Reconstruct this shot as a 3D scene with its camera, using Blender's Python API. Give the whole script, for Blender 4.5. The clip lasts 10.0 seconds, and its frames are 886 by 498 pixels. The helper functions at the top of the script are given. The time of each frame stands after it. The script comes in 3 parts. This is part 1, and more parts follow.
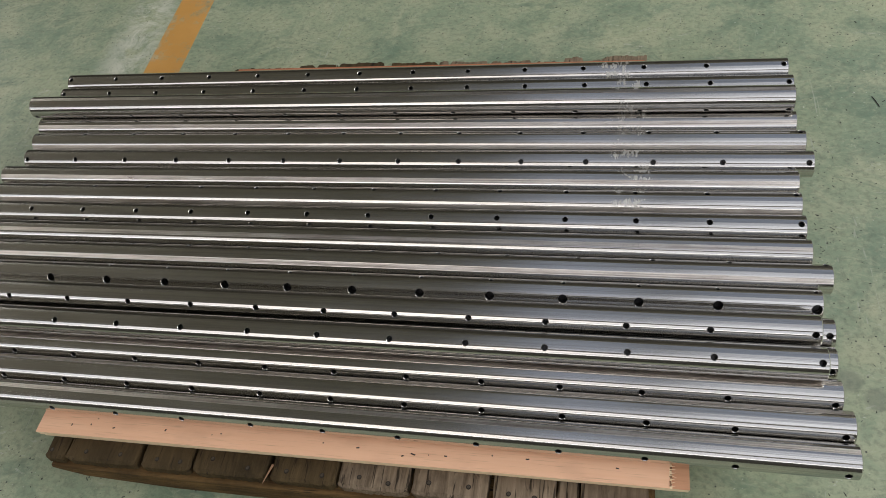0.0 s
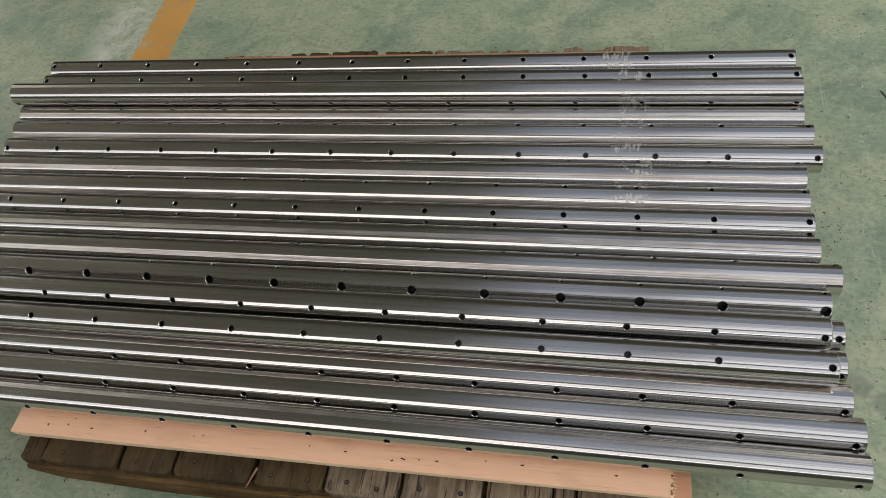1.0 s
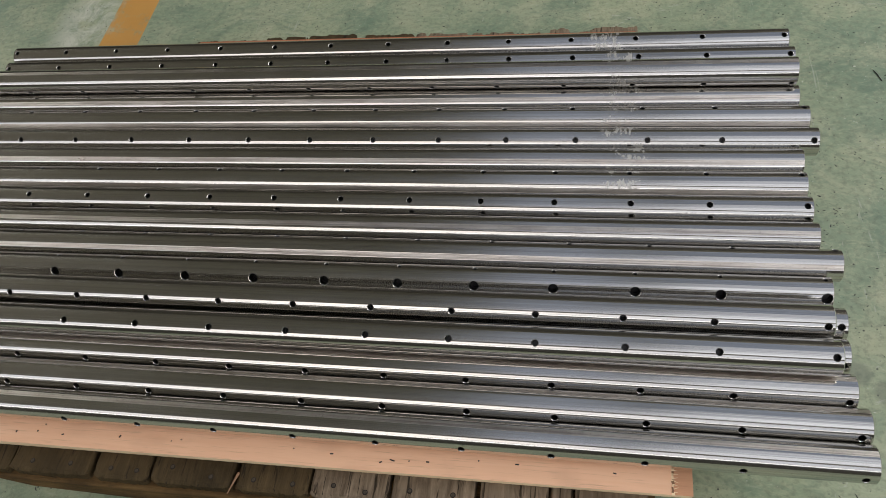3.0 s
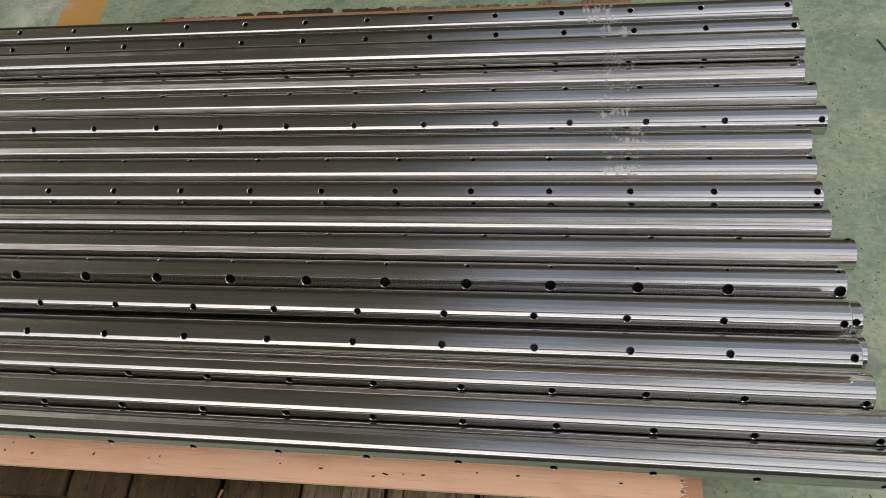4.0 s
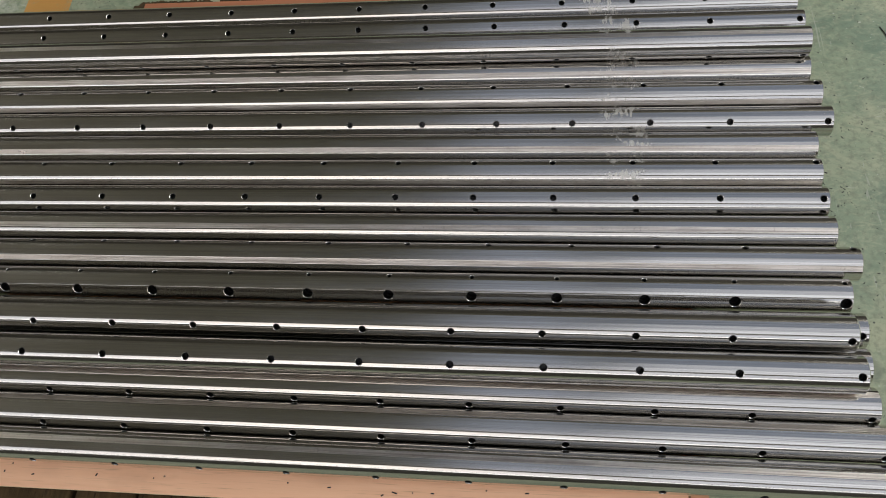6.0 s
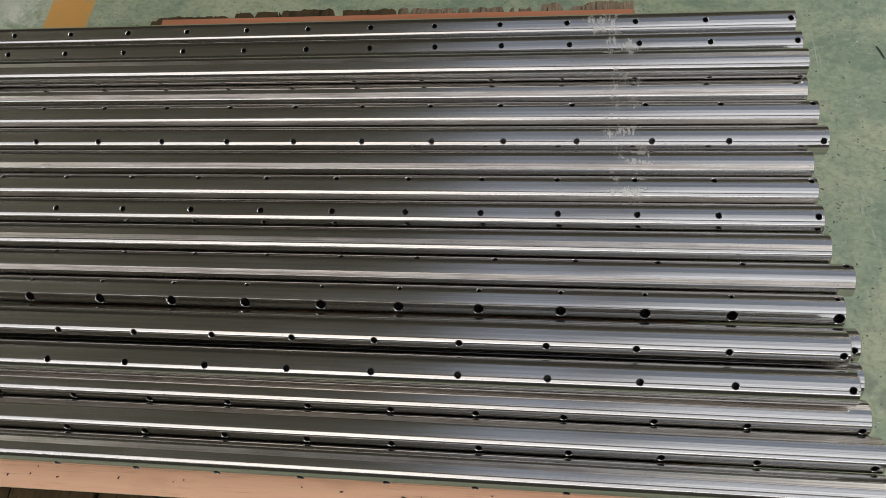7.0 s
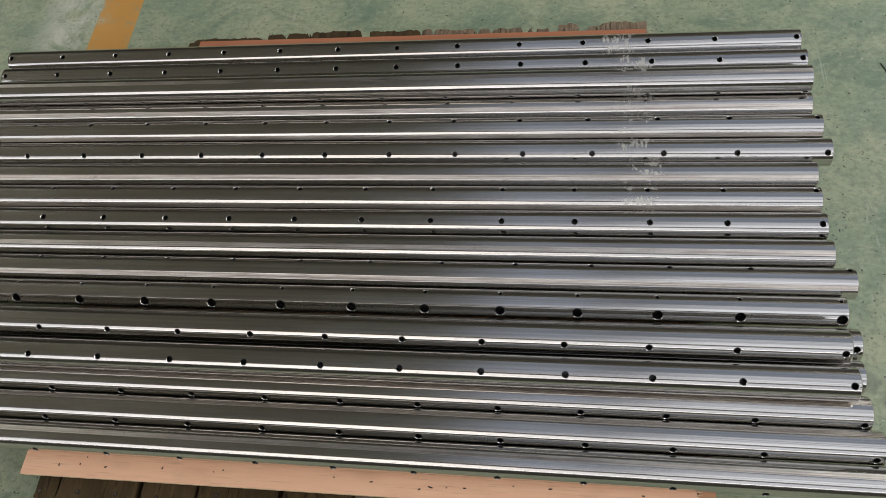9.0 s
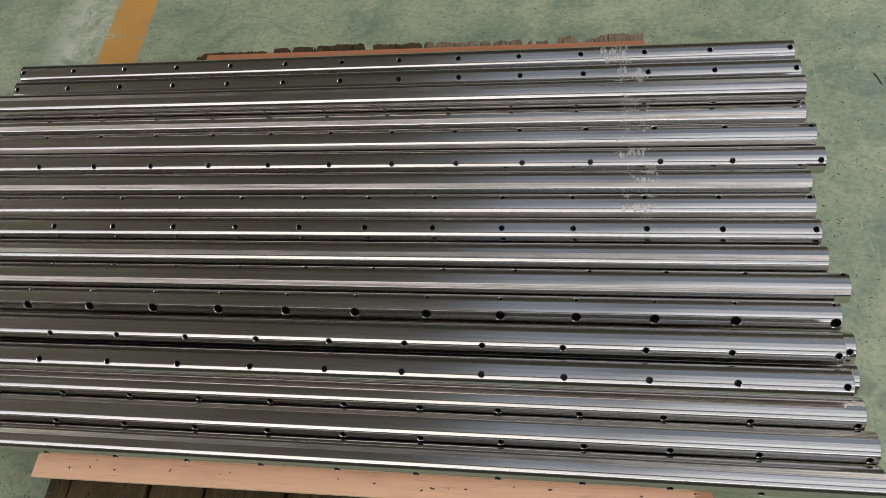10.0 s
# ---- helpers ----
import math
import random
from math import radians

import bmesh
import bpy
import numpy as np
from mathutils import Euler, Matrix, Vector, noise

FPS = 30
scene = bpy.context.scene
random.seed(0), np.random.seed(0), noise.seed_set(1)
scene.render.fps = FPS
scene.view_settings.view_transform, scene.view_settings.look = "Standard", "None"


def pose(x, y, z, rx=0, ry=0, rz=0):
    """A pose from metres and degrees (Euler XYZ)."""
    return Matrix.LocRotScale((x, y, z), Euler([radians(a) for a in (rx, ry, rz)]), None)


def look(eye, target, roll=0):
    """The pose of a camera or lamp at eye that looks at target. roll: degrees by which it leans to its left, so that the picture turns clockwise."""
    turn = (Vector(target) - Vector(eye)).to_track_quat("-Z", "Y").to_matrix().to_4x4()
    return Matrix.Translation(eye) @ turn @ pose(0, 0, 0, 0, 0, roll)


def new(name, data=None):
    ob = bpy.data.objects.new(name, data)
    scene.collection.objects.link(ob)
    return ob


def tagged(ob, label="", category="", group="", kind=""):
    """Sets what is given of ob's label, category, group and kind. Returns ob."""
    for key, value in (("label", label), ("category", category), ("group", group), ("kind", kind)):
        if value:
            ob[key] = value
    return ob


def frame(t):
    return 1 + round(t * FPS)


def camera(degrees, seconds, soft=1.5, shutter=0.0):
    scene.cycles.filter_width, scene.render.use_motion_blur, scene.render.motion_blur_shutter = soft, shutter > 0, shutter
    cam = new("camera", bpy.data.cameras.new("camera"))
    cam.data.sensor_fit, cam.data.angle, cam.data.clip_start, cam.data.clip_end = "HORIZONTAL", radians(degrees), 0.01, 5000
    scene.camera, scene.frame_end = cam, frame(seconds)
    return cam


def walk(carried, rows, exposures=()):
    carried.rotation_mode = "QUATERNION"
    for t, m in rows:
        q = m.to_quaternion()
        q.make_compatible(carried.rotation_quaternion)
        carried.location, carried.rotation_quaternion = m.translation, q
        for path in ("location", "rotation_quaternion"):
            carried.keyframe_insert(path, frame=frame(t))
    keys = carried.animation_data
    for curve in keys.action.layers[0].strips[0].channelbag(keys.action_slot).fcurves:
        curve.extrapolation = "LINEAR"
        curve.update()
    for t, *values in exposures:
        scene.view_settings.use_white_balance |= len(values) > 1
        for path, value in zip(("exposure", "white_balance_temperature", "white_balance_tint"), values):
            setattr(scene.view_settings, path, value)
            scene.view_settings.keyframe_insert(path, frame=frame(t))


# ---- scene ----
cam = camera(59.87, 10.0, soft=0.85)
PATH = [
    (0.0, -0.1930, -1.0802, 1.5074, 8.99, -52.01, 8.89),
    (0.5, -0.1952, -1.0531, 1.4872, 9.18, -52.43, 8.64),
    (1.0, -0.2013, -1.0384, 1.4583, 9.20, -52.43, 8.38),
    (1.5, -0.1991, -1.0312, 1.4446, 9.13, -52.42, 8.16),
    (2.0, -0.1940, -1.0294, 1.4365, 8.88, -52.28, 8.11),
    (3.5, -0.2502, -0.9544, 1.3962, 6.67, -55.03, 7.50),
    (4.0, -0.2631, -0.8949, 1.3785, 5.65, -56.73, 7.29),
    (4.5, -0.2790, -0.8455, 1.3731, 4.66, -58.34, 6.81),
    (5.0, -0.3001, -0.8133, 1.3795, 4.07, -59.79, 6.28),
    (5.5, -0.3132, -0.7890, 1.3996, 3.97, -60.73, 6.05),
    (6.0, -0.3168, -0.7826, 1.4249, 4.18, -61.02, 6.14),
    (7.5, -0.3191, -0.7971, 1.5135, 4.84, -60.88, 6.43),
    (8.0, -0.3113, -0.8172, 1.5317, 5.13, -60.27, 6.80),
    (8.5, -0.3153, -0.8349, 1.5450, 5.23, -60.00, 7.05),
    (9.0, -0.3194, -0.8540, 1.5555, 5.26, -59.53, 7.28),
    (9.5, -0.3149, -0.8705, 1.5627, 5.24, -58.98, 7.50),
    (10.0, -0.3064, -0.8826, 1.5777, 5.28, -58.55, 7.70),
]
walk(cam, [(t, pose(x, y, z, 90 + pitch, roll, yaw)) for t, x, y, z, yaw, pitch, roll in PATH], [(0.0, 0.04), (2.0, 0.04), (5.0, -0.03), (8.5, -0.03), (10.0, 0.0)])

# ---- world and light ----
world = bpy.data.worlds.new("world")
scene.world = world
world.use_nodes = True
wn = world.node_tree.nodes
sky = wn.new("ShaderNodeTexSky")
sky.sky_type, sky.sun_disc = "NISHITA", False
sky.sun_elevation, sky.sun_rotation = radians(40), radians(200)
world.node_tree.links.new(sky.outputs[0], wn["Background"].inputs[0])
wn["Background"].inputs[1].default_value = 0.1

HALL = dict(x0=-11.0, x1=6.5, y0=-6.0, y1=11.0, top=6.8)
WINDOW = dict(x0=-10.0, x1=6.0, z0=2.75, z1=3.4)
PANEL = dict(x0=-10.0, x1=6.0, z0=3.5, z1=6.2)
WEST = dict(y0=-5.0, y1=8.0, z0=1.8, z1=5.2)
EAST = dict(y0=-5.0, y1=9.0, z0=3.3, z1=6.5)
ROOFLIGHT = dict(x0=0.55, x1=5.4, y0=-5.4, y1=6.0)
FILL_OPENING = dict(x0=-1.22, x1=0.12)


def area_lamp(name, m, width, height, watts, colour):
    lamp = bpy.data.lights.new(name, "AREA")
    lamp.shape, lamp.size, lamp.size_y, lamp.energy, lamp.color = "RECTANGLE", width, height, watts, colour
    ob = new(name, lamp)
    ob.matrix_world = m
    return ob


def wall_light(name, opening, watts, colour):
    cx, cz = (opening["x0"] + opening["x1"]) / 2, (opening["z0"] + opening["z1"]) / 2
    return area_lamp(name, look((cx, HALL["y0"] - 0.06, cz), (cx, 0, cz)), opening["x1"] - opening["x0"], opening["z1"] - opening["z0"], watts, colour)


def side_light(name, opening, x, watts, colour):
    cy, cz = (opening["y0"] + opening["y1"]) / 2, (opening["z0"] + opening["z1"]) / 2
    return area_lamp(name, look((x, cy, cz), (0, cy, cz)), opening["y1"] - opening["y0"], opening["z1"] - opening["z0"], watts, colour)


wall_light("window_daylight", WINDOW, 60.0, (1.0, 0.96, 0.89))
wall_light("panel_daylight", PANEL, 78.0, (1.0, 0.95, 0.87))
# unseen side lamp added to brighten the floor; the shafts never mirror it
side_light("east_daylight", EAST, HALL["x1"] + 0.06, 860.0, (1.0, 0.985, 0.94))
# second unseen lamp, added to lift the left part of the floor
side_light("west_daylight", WEST, HALL["x0"] - 0.06, 440.0, (1.0, 0.96, 0.87))
# three rooflight lamps, dimmed in steps northward to grade the shafts' reflections
for y0, y1, watts in ((-5.4, -2.6, 38.0), (-2.6, 0.4, 27.0), (0.4, 6.0, 15.0)):
    area_lamp("rooflight_daylight", look((2.98, (y0 + y1) / 2, HALL["top"] + 0.06), (2.98, (y0 + y1) / 2, 0)), 4.8, y1 - y0, watts, (1.0, 0.985, 0.955))
# unseen dim strip added to soften where the shafts turn bright
area_lamp("old_rooflight_daylight", look((-0.55, 0.3, HALL["top"] + 0.06), (-0.55, 0.3, 0)), 1.3, 11.3, 11.0, (1.0, 0.98, 0.96))

# ---- materials ----


class Graph:
    """A small wrapper to write node materials in few lines."""

    def __init__(self, name):
        self.mat = bpy.data.materials.new(name)
        self.mat.use_nodes = True
        self.nodes, self.links = self.mat.node_tree.nodes, self.mat.node_tree.links
        self.bsdf = self.nodes["Principled BSDF"]

    def node(self, kind, **inputs):
        n = self.nodes.new(kind)
        for key, value in inputs.items():
            self.put(n.inputs[key.replace("_", " ")], value)
        return n

    def put(self, socket, value):
        if isinstance(value, bpy.types.NodeSocket):
            self.links.new(value, socket)
        else:
            socket.default_value = value

    def coords(self, scale=(1, 1, 1), world=False, offset=None):
        if world:
            out = self.nodes.new("ShaderNodeNewGeometry").outputs["Position"]
        else:
            out = self.nodes.new("ShaderNodeTexCoord").outputs["Object"]
        m = self.nodes.new("ShaderNodeMapping")
        self.links.new(out, m.inputs["Vector"])
        m.inputs["Scale"].default_value = scale
        if offset is not None:
            add = self.nodes.new("ShaderNodeVectorMath")
            self.links.new(m.outputs[0], add.inputs[0])
            mul = self.nodes.new("ShaderNodeVectorMath")
            mul.operation = "SCALE"
            mul.inputs[0].default_value = (37.0, 19.0, 53.0)
            self.links.new(offset, mul.inputs["Scale"])
            self.links.new(mul.outputs[0], add.inputs[1])
            return add.outputs[0]
        return m.outputs[0]

    def noise(self, scale, vector, detail=4.0, rough=0.55, distort=0.0):
        return self.node("ShaderNodeTexNoise", Scale=scale, Vector=vector, Detail=detail, Roughness=rough, Distortion=distort).outputs["Fac"]

    def ramp(self, value, *stops):
        r = self.nodes.new("ShaderNodeValToRGB")
        self.links.new(value, r.inputs[0])
        while len(r.color_ramp.elements) < len(stops):
            r.color_ramp.elements.new(0.5)
        for e, (pos, c) in zip(r.color_ramp.elements, stops):
            e.position = pos
            e.color = (c, c, c, 1) if isinstance(c, (int, float)) else (*c, 1)
        return r.outputs[0]

    def mix(self, fac, a, b, blend="MIX"):
        m = self.nodes.new("ShaderNodeMix")
        m.data_type, m.blend_type = "RGBA", blend
        for key, value in ((0, fac), (6, a), (7, b)):
            if isinstance(value, tuple):
                value = (*value, 1)
            self.put(m.inputs[key], value)
        return m.outputs[2]

    def math(self, op, a, b=0.0, clamp=False):
        m = self.nodes.new("ShaderNodeMath")
        m.operation, m.use_clamp = op, clamp
        self.put(m.inputs[0], a)
        self.put(m.inputs[1], b)
        return m.outputs[0]

    def bump(self, height, strength, distance):
        b = self.node("ShaderNodeBump", Height=height, Strength=strength, Distance=distance)
        self.links.new(b.outputs[0], self.bsdf.inputs["Normal"])
        return b

    def finish(self, **inputs):
        for key, value in inputs.items():
            if isinstance(value, tuple) and len(value) == 3:
                value = (*value, 1)
            self.put(self.bsdf.inputs[key.replace("_", " ")], value)
        return self.mat


def smear_mask(g):
    """Dried tape residue across the far shafts, in a short band of the stack."""
    pos = g.nodes.new("ShaderNodeNewGeometry").outputs["Position"]
    sep = g.nodes.new("ShaderNodeSeparateXYZ")
    g.links.new(pos, sep.inputs[0])
    shift = g.math("MULTIPLY", g.math("SUBTRACT", g.noise(11.0, g.coords((0.0, 1.0, 0.0), world=True), 1.0), 0.5), 0.16)
    centre = g.math("ADD", g.math("ADD", g.math("MULTIPLY", sep.outputs[1], -0.05), -0.155), shift)
    away = g.math("ABSOLUTE", g.math("SUBTRACT", sep.outputs[0], centre))
    wobble = g.math("MULTIPLY", g.noise(40.0, g.coords((1.5, 5, 5), world=True)), 0.05)
    band = g.math("LESS_THAN", g.math("ADD", away, wobble), 0.058)
    far = g.math("GREATER_THAN", sep.outputs[1], 0.03)
    streaks = g.ramp(g.noise(1.0, g.coords((110, 30, 30), world=True), 4.0, 0.65), (0.42, 0.0), (0.62, 1.0))
    clumps = g.ramp(g.noise(30.0, g.coords((0.7, 1.3, 1.3), world=True), 5.0, 0.65), (0.47, 0.0), (0.60, 1.0))
    spots = g.math("MULTIPLY", streaks, clumps)
    return g.math("MULTIPLY", g.math("MULTIPLY", band, far), spots)


def steel_material():
    g = Graph("ground_steel")
    rnd = g.nodes.new("ShaderNodeObjectInfo").outputs["Random"]
    # lengthwise streaks vary roughness, and darken the colour in place of reflected lines
    sheen_streak = g.noise(1.0, g.coords((0.5, 300, 300), offset=rnd), 4.0, 0.65)
    fine_sheen_streak = g.noise(1.0, g.coords((1.5, 900, 900), offset=rnd), 2.0, 0.5)
    patches = g.noise(3.0, g.coords((1.2, 8, 8), offset=rnd), 5.0, 0.6)
    tint = g.mix(patches, (0.61, 0.585, 0.545), (0.69, 0.67, 0.635))
    tint = g.mix(g.ramp(sheen_streak, (0.40, 0.0), (0.66, 0.5)), tint, (0.42, 0.40, 0.375))
    tint = g.mix(g.ramp(fine_sheen_streak, (0.50, 0.0), (0.68, 0.35)), tint, (0.36, 0.345, 0.33))
    nick = g.ramp(g.noise(1.0, g.coords((28, 160, 160), offset=rnd), 2.0, 0.5, 0.6), (0.74, 0.0), (0.78, 0.6))
    tint = g.mix(nick, tint, (0.75, 0.74, 0.72))
    mask = smear_mask(g)
    tint = g.mix(g.math("MULTIPLY", mask, 0.55), tint, (0.50, 0.48, 0.44))
    rough = g.math("ADD", g.math("MULTIPLY", sheen_streak, 0.10), 0.095)
    rough = g.math("ADD", rough, g.math("MULTIPLY", g.ramp(patches, (0.45, 0.0), (0.75, 1.0)), 0.05))
    rough = g.math("ADD", rough, g.math("MULTIPLY", mask, 0.35))
    g.bump(sheen_streak, 0.05, 0.0006)
    tangent = g.nodes.new("ShaderNodeTangent")
    tangent.direction_type, tangent.axis = "RADIAL", "X"
    g.links.new(tangent.outputs[0], g.bsdf.inputs["Tangent"])
    haze = g.nodes.new("ShaderNodeBsdfPrincipled")
    g.put(haze.inputs["Base Color"], tint)
    haze.inputs["Metallic"].default_value = 1.0
    haze.inputs["Roughness"].default_value = 0.22
    both = g.nodes.new("ShaderNodeMixShader")
    both.inputs[0].default_value = 0.07
    g.links.new(g.bsdf.outputs[0], both.inputs[1])
    g.links.new(haze.outputs[0], both.inputs[2])
    g.links.new(both.outputs[0], g.nodes["Material Output"].inputs["Surface"])
    return g.finish(Base_Color=tint, Metallic=g.math("SUBTRACT", 1.0, g.math("MULTIPLY", mask, 0.65)), Roughness=rough, Anisotropic=0.9, Anisotropic_Rotation=0.25)


def milled_material():
    g = Graph("milled_flat_steel")
    rnd = g.nodes.new("ShaderNodeObjectInfo").outputs["Random"]
    cut = g.noise(1.0, g.coords((260, 260, 260), offset=rnd), 4.0, 0.7)
    wear = g.noise(1.0, g.coords((2.5, 420, 420), offset=rnd), 4.0, 0.65)
    blot = g.noise(1.0, g.coords((9, 30, 30), offset=rnd), 4.0, 0.6)
    tint = g.mix(g.ramp(blot, (0.35, 0.0), (0.7, 1.0)), (0.60, 0.54, 0.49), (0.76, 0.71, 0.66))
    tint = g.mix(g.ramp(wear, (0.48, 0.0), (0.64, 0.65)), tint, (0.26, 0.22, 0.19))
    tint = g.mix(g.ramp(cut, (0.56, 0.0), (0.66, 0.45)), tint, (0.22, 0.175, 0.14))
    g.bump(g.math("ADD", cut, wear), 0.5, 0.0016)
    return g.finish(Base_Color=tint, Metallic=1.0, Roughness=g.math("ADD", g.math("MULTIPLY", blot, 0.2), 0.22))


def shaded_bore_material():
    g = Graph("shaded_bore_steel")
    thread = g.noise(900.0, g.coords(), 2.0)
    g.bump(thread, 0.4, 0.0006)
    # far darker than the shaft steel: the hole's shade is in the colour
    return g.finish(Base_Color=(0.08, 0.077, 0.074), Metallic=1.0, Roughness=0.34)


def floor_nodes(g):
    v = g.coords(world=True)
    big = g.noise(2.3, v, 6.0, 0.62, 0.5)
    mid = g.noise(7.0, v, 7.0, 0.68, 0.7)
    fine = g.noise(70.0, v, 6.0, 0.7)
    blot = g.noise(3.2, g.coords((1.0, 1.7, 1.0), world=True), 7.0, 0.7, 1.4)
    col = g.mix(g.ramp(big, (0.36, 0.0), (0.62, 1.0)), (0.210, 0.285, 0.195), (0.365, 0.405, 0.262))
    col = g.mix(g.ramp(mid, (0.47, 0.0), (0.70, 0.85)), col, (0.47, 0.475, 0.32))
    col = g.mix(g.ramp(blot, (0.50, 0.0), (0.64, 0.75)), col, (0.150, 0.222, 0.155))
    mottle = g.noise(26.0, g.coords((1.0, 1.8, 1.0), world=True), 8.0, 0.75, 1.6)
    col = g.mix(g.ramp(mottle, (0.50, 0.0), (0.66, 0.4)), col, (0.50, 0.50, 0.34))
    col = g.mix(g.ramp(mottle, (0.32, 0.45), (0.44, 0.0)), col, (0.17, 0.24, 0.175))
    col = g.mix(g.ramp(fine, (0.36, 0.45), (0.52, 0.0)), col, (0.13, 0.15, 0.11))
    scuff = g.ramp(g.noise(15.0, g.coords((1, 2.4, 1), world=True), 9.0, 0.78, 0.9), (0.58, 0.0), (0.64, 0.8))
    col = g.mix(g.math("MULTIPLY", scuff, g.ramp(big, (0.44, 0.0), (0.58, 1.0))), col, (0.52, 0.52, 0.43))
    fleck = g.ramp(g.noise(95.0, g.coords((1, 1.7, 1), world=True), 3.0, 0.6, 0.4), (0.69, 0.0), (0.73, 0.8))
    col = g.mix(fleck, col, (0.62, 0.64, 0.55))
    grime = g.ramp(g.noise(30.0, g.coords((1, 1.4, 1), world=True), 9.0, 0.82, 0.6), (0.30, 0.6), (0.40, 0.0))
    col = g.mix(grime, col, (0.10, 0.125, 0.09))
    sep = g.nodes.new("ShaderNodeSeparateXYZ")
    g.links.new(v, sep.inputs[0])
    beside = g.math("ABSOLUTE", g.math("ADD", g.math("ADD", sep.outputs[0], g.math("MULTIPLY", sep.outputs[1], 0.06)), 1.80))
    worn_strip = g.math("MULTIPLY", g.ramp(beside, (0.03, 1.0), (0.13, 0.0)), g.ramp(g.noise(9.0, v, 9.0, 0.8, 0.8), (0.44, 0.0), (0.58, 0.85)))
    worn_strip = g.math("MULTIPLY", worn_strip, g.math("GREATER_THAN", sep.outputs[1], 0.3))
    col = g.mix(worn_strip, col, (0.60, 0.60, 0.50))
    scratch = g.ramp(g.noise(5.0, g.coords((9, 0.7, 1), world=True), 4.0, 0.6, 2.0), (0.66, 0.0), (0.69, 0.5))
    col = g.mix(scratch, col, (0.44, 0.46, 0.38))
    pits = g.node("ShaderNodeTexVoronoi", Scale=60.0, Vector=v).outputs["Distance"]
    col = g.mix(g.math("MULTIPLY", g.ramp(pits, (0.09, 1.0), (0.15, 0.0)), g.ramp(mid, (0.44, 0.0), (0.54, 1.0))), col, (0.05, 0.055, 0.045))
    # damp oily spots beyond the shaft ends
    for x, y, r in ((0.282, -0.245, 0.030), (0.330, -0.285, 0.030), (0.175, -0.535, 0.045), (0.29, -0.55, 0.035)):
        d = g.node("ShaderNodeVectorMath")
        d.operation = "DISTANCE"
        g.links.new(v, d.inputs[0])
        d.inputs[1].default_value = (x, y, 0)
        edge = g.math("ADD", d.outputs["Value"], g.math("MULTIPLY", mid, r * 0.9))
        col = g.mix(g.ramp(edge, (r * 1.15, 0.45), (r * 1.5, 0.0)), col, (0.12, 0.14, 0.115))
    rough = g.math("ADD", g.math("MULTIPLY", mid, 0.35), 0.28)
    return col, rough, g.math("ADD", g.math("MULTIPLY", fine, 0.5), mid)


def floor_material():
    g = Graph("green_floor_paint")
    col, rough, height = floor_nodes(g)
    g.bump(height, 0.12, 0.004)
    return g.finish(Base_Color=col, Roughness=rough)


def line_material():
    g = Graph("yellow_line_paint")
    col, rough, height = floor_nodes(g)
    v = g.coords(world=True)
    worn = g.ramp(g.noise(11.0, v, 9.0, 0.75, 0.3), (0.51, 0.0), (0.66, 0.8))
    yellow = g.mix(g.noise(7.0, v, 5.0), (0.50, 0.25, 0.055), (0.66, 0.35, 0.10))
    g.bump(height, 0.12, 0.004)
    return g.finish(Base_Color=g.mix(worn, yellow, col), Roughness=rough)


def ply_material(name, face, grain):
    g = Graph(name)
    v = g.coords((1.5, 34, 34))
    n = g.noise(2.2, v, 6.0, 0.6, 0.5)
    fine = g.noise(1.0, g.coords((14, 500, 500)), 3.0)
    cloud = g.noise(5.0, g.coords((1, 2, 1)), 4.0)
    col = g.mix(g.ramp(n, (0.3, 0.0), (0.7, 1.0)), face, grain)
    col = g.mix(g.ramp(cloud, (0.55, 0.0), (0.75, 0.35)), col, (0.45, 0.24, 0.15))
    col = g.mix(g.ramp(fine, (0.58, 0.0), (0.75, 0.4)), col, (0.30, 0.15, 0.09))
    g.bump(fine, 0.15, 0.0008)
    return g.finish(Base_Color=col, Roughness=0.6)


def old_wood_material(name, stretch, dark, light):
    g = Graph(name)
    rnd = g.nodes.new("ShaderNodeObjectInfo").outputs["Random"]
    v = g.coords(stretch, offset=rnd)
    n = g.noise(1.6, v, 8.0, 0.7, 0.8)
    dirt = g.noise(9.0, g.coords(offset=rnd), 6.0, 0.65)
    col = g.mix(g.ramp(n, (0.3, 0.0), (0.7, 1.0)), dark, light)
    col = g.mix(g.ramp(dirt, (0.45, 0.0), (0.7, 0.8)), col, tuple(c * 0.7 for c in dark))
    col = g.mix(g.math("MULTIPLY", rnd, 0.3), col, light)
    crack = g.ramp(g.noise(1.0, g.coords(tuple(c * 3.0 for c in stretch), offset=rnd), 3.0, 0.6, 0.6), (0.60, 0.0), (0.66, 0.85))
    col = g.mix(crack, col, (0.018, 0.013, 0.009))
    g.bump(n, 0.9, 0.004)
    return g.finish(Base_Color=col, Roughness=0.8, Specular_IOR_Level=0.15)


def plain_material(name, colour, rough=0.7, metal=0.0, spread=0.3, scale=8.0):
    g = Graph(name)
    n = g.noise(scale, g.coords(), 5.0)
    dark = tuple(c * (1 - spread) for c in colour)
    return g.finish(Base_Color=g.mix(n, dark, colour), Roughness=rough, Metallic=metal)


STEEL, MILLED, SHADED_BORE = steel_material(), milled_material(), shaded_bore_material()
RIM = plain_material("bright_countersunk_rim", (0.50, 0.49, 0.475), 0.26, 1.0, 0.12, 300.0)
FLOOR, LINE = floor_material(), line_material()
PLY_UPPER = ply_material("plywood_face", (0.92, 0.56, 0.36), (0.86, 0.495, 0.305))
# darker copy of the plywood face, in place of shadow at the step
PLY_SHADED = ply_material("shaded_plywood_face", (0.74, 0.40, 0.235), (0.62, 0.31, 0.17))
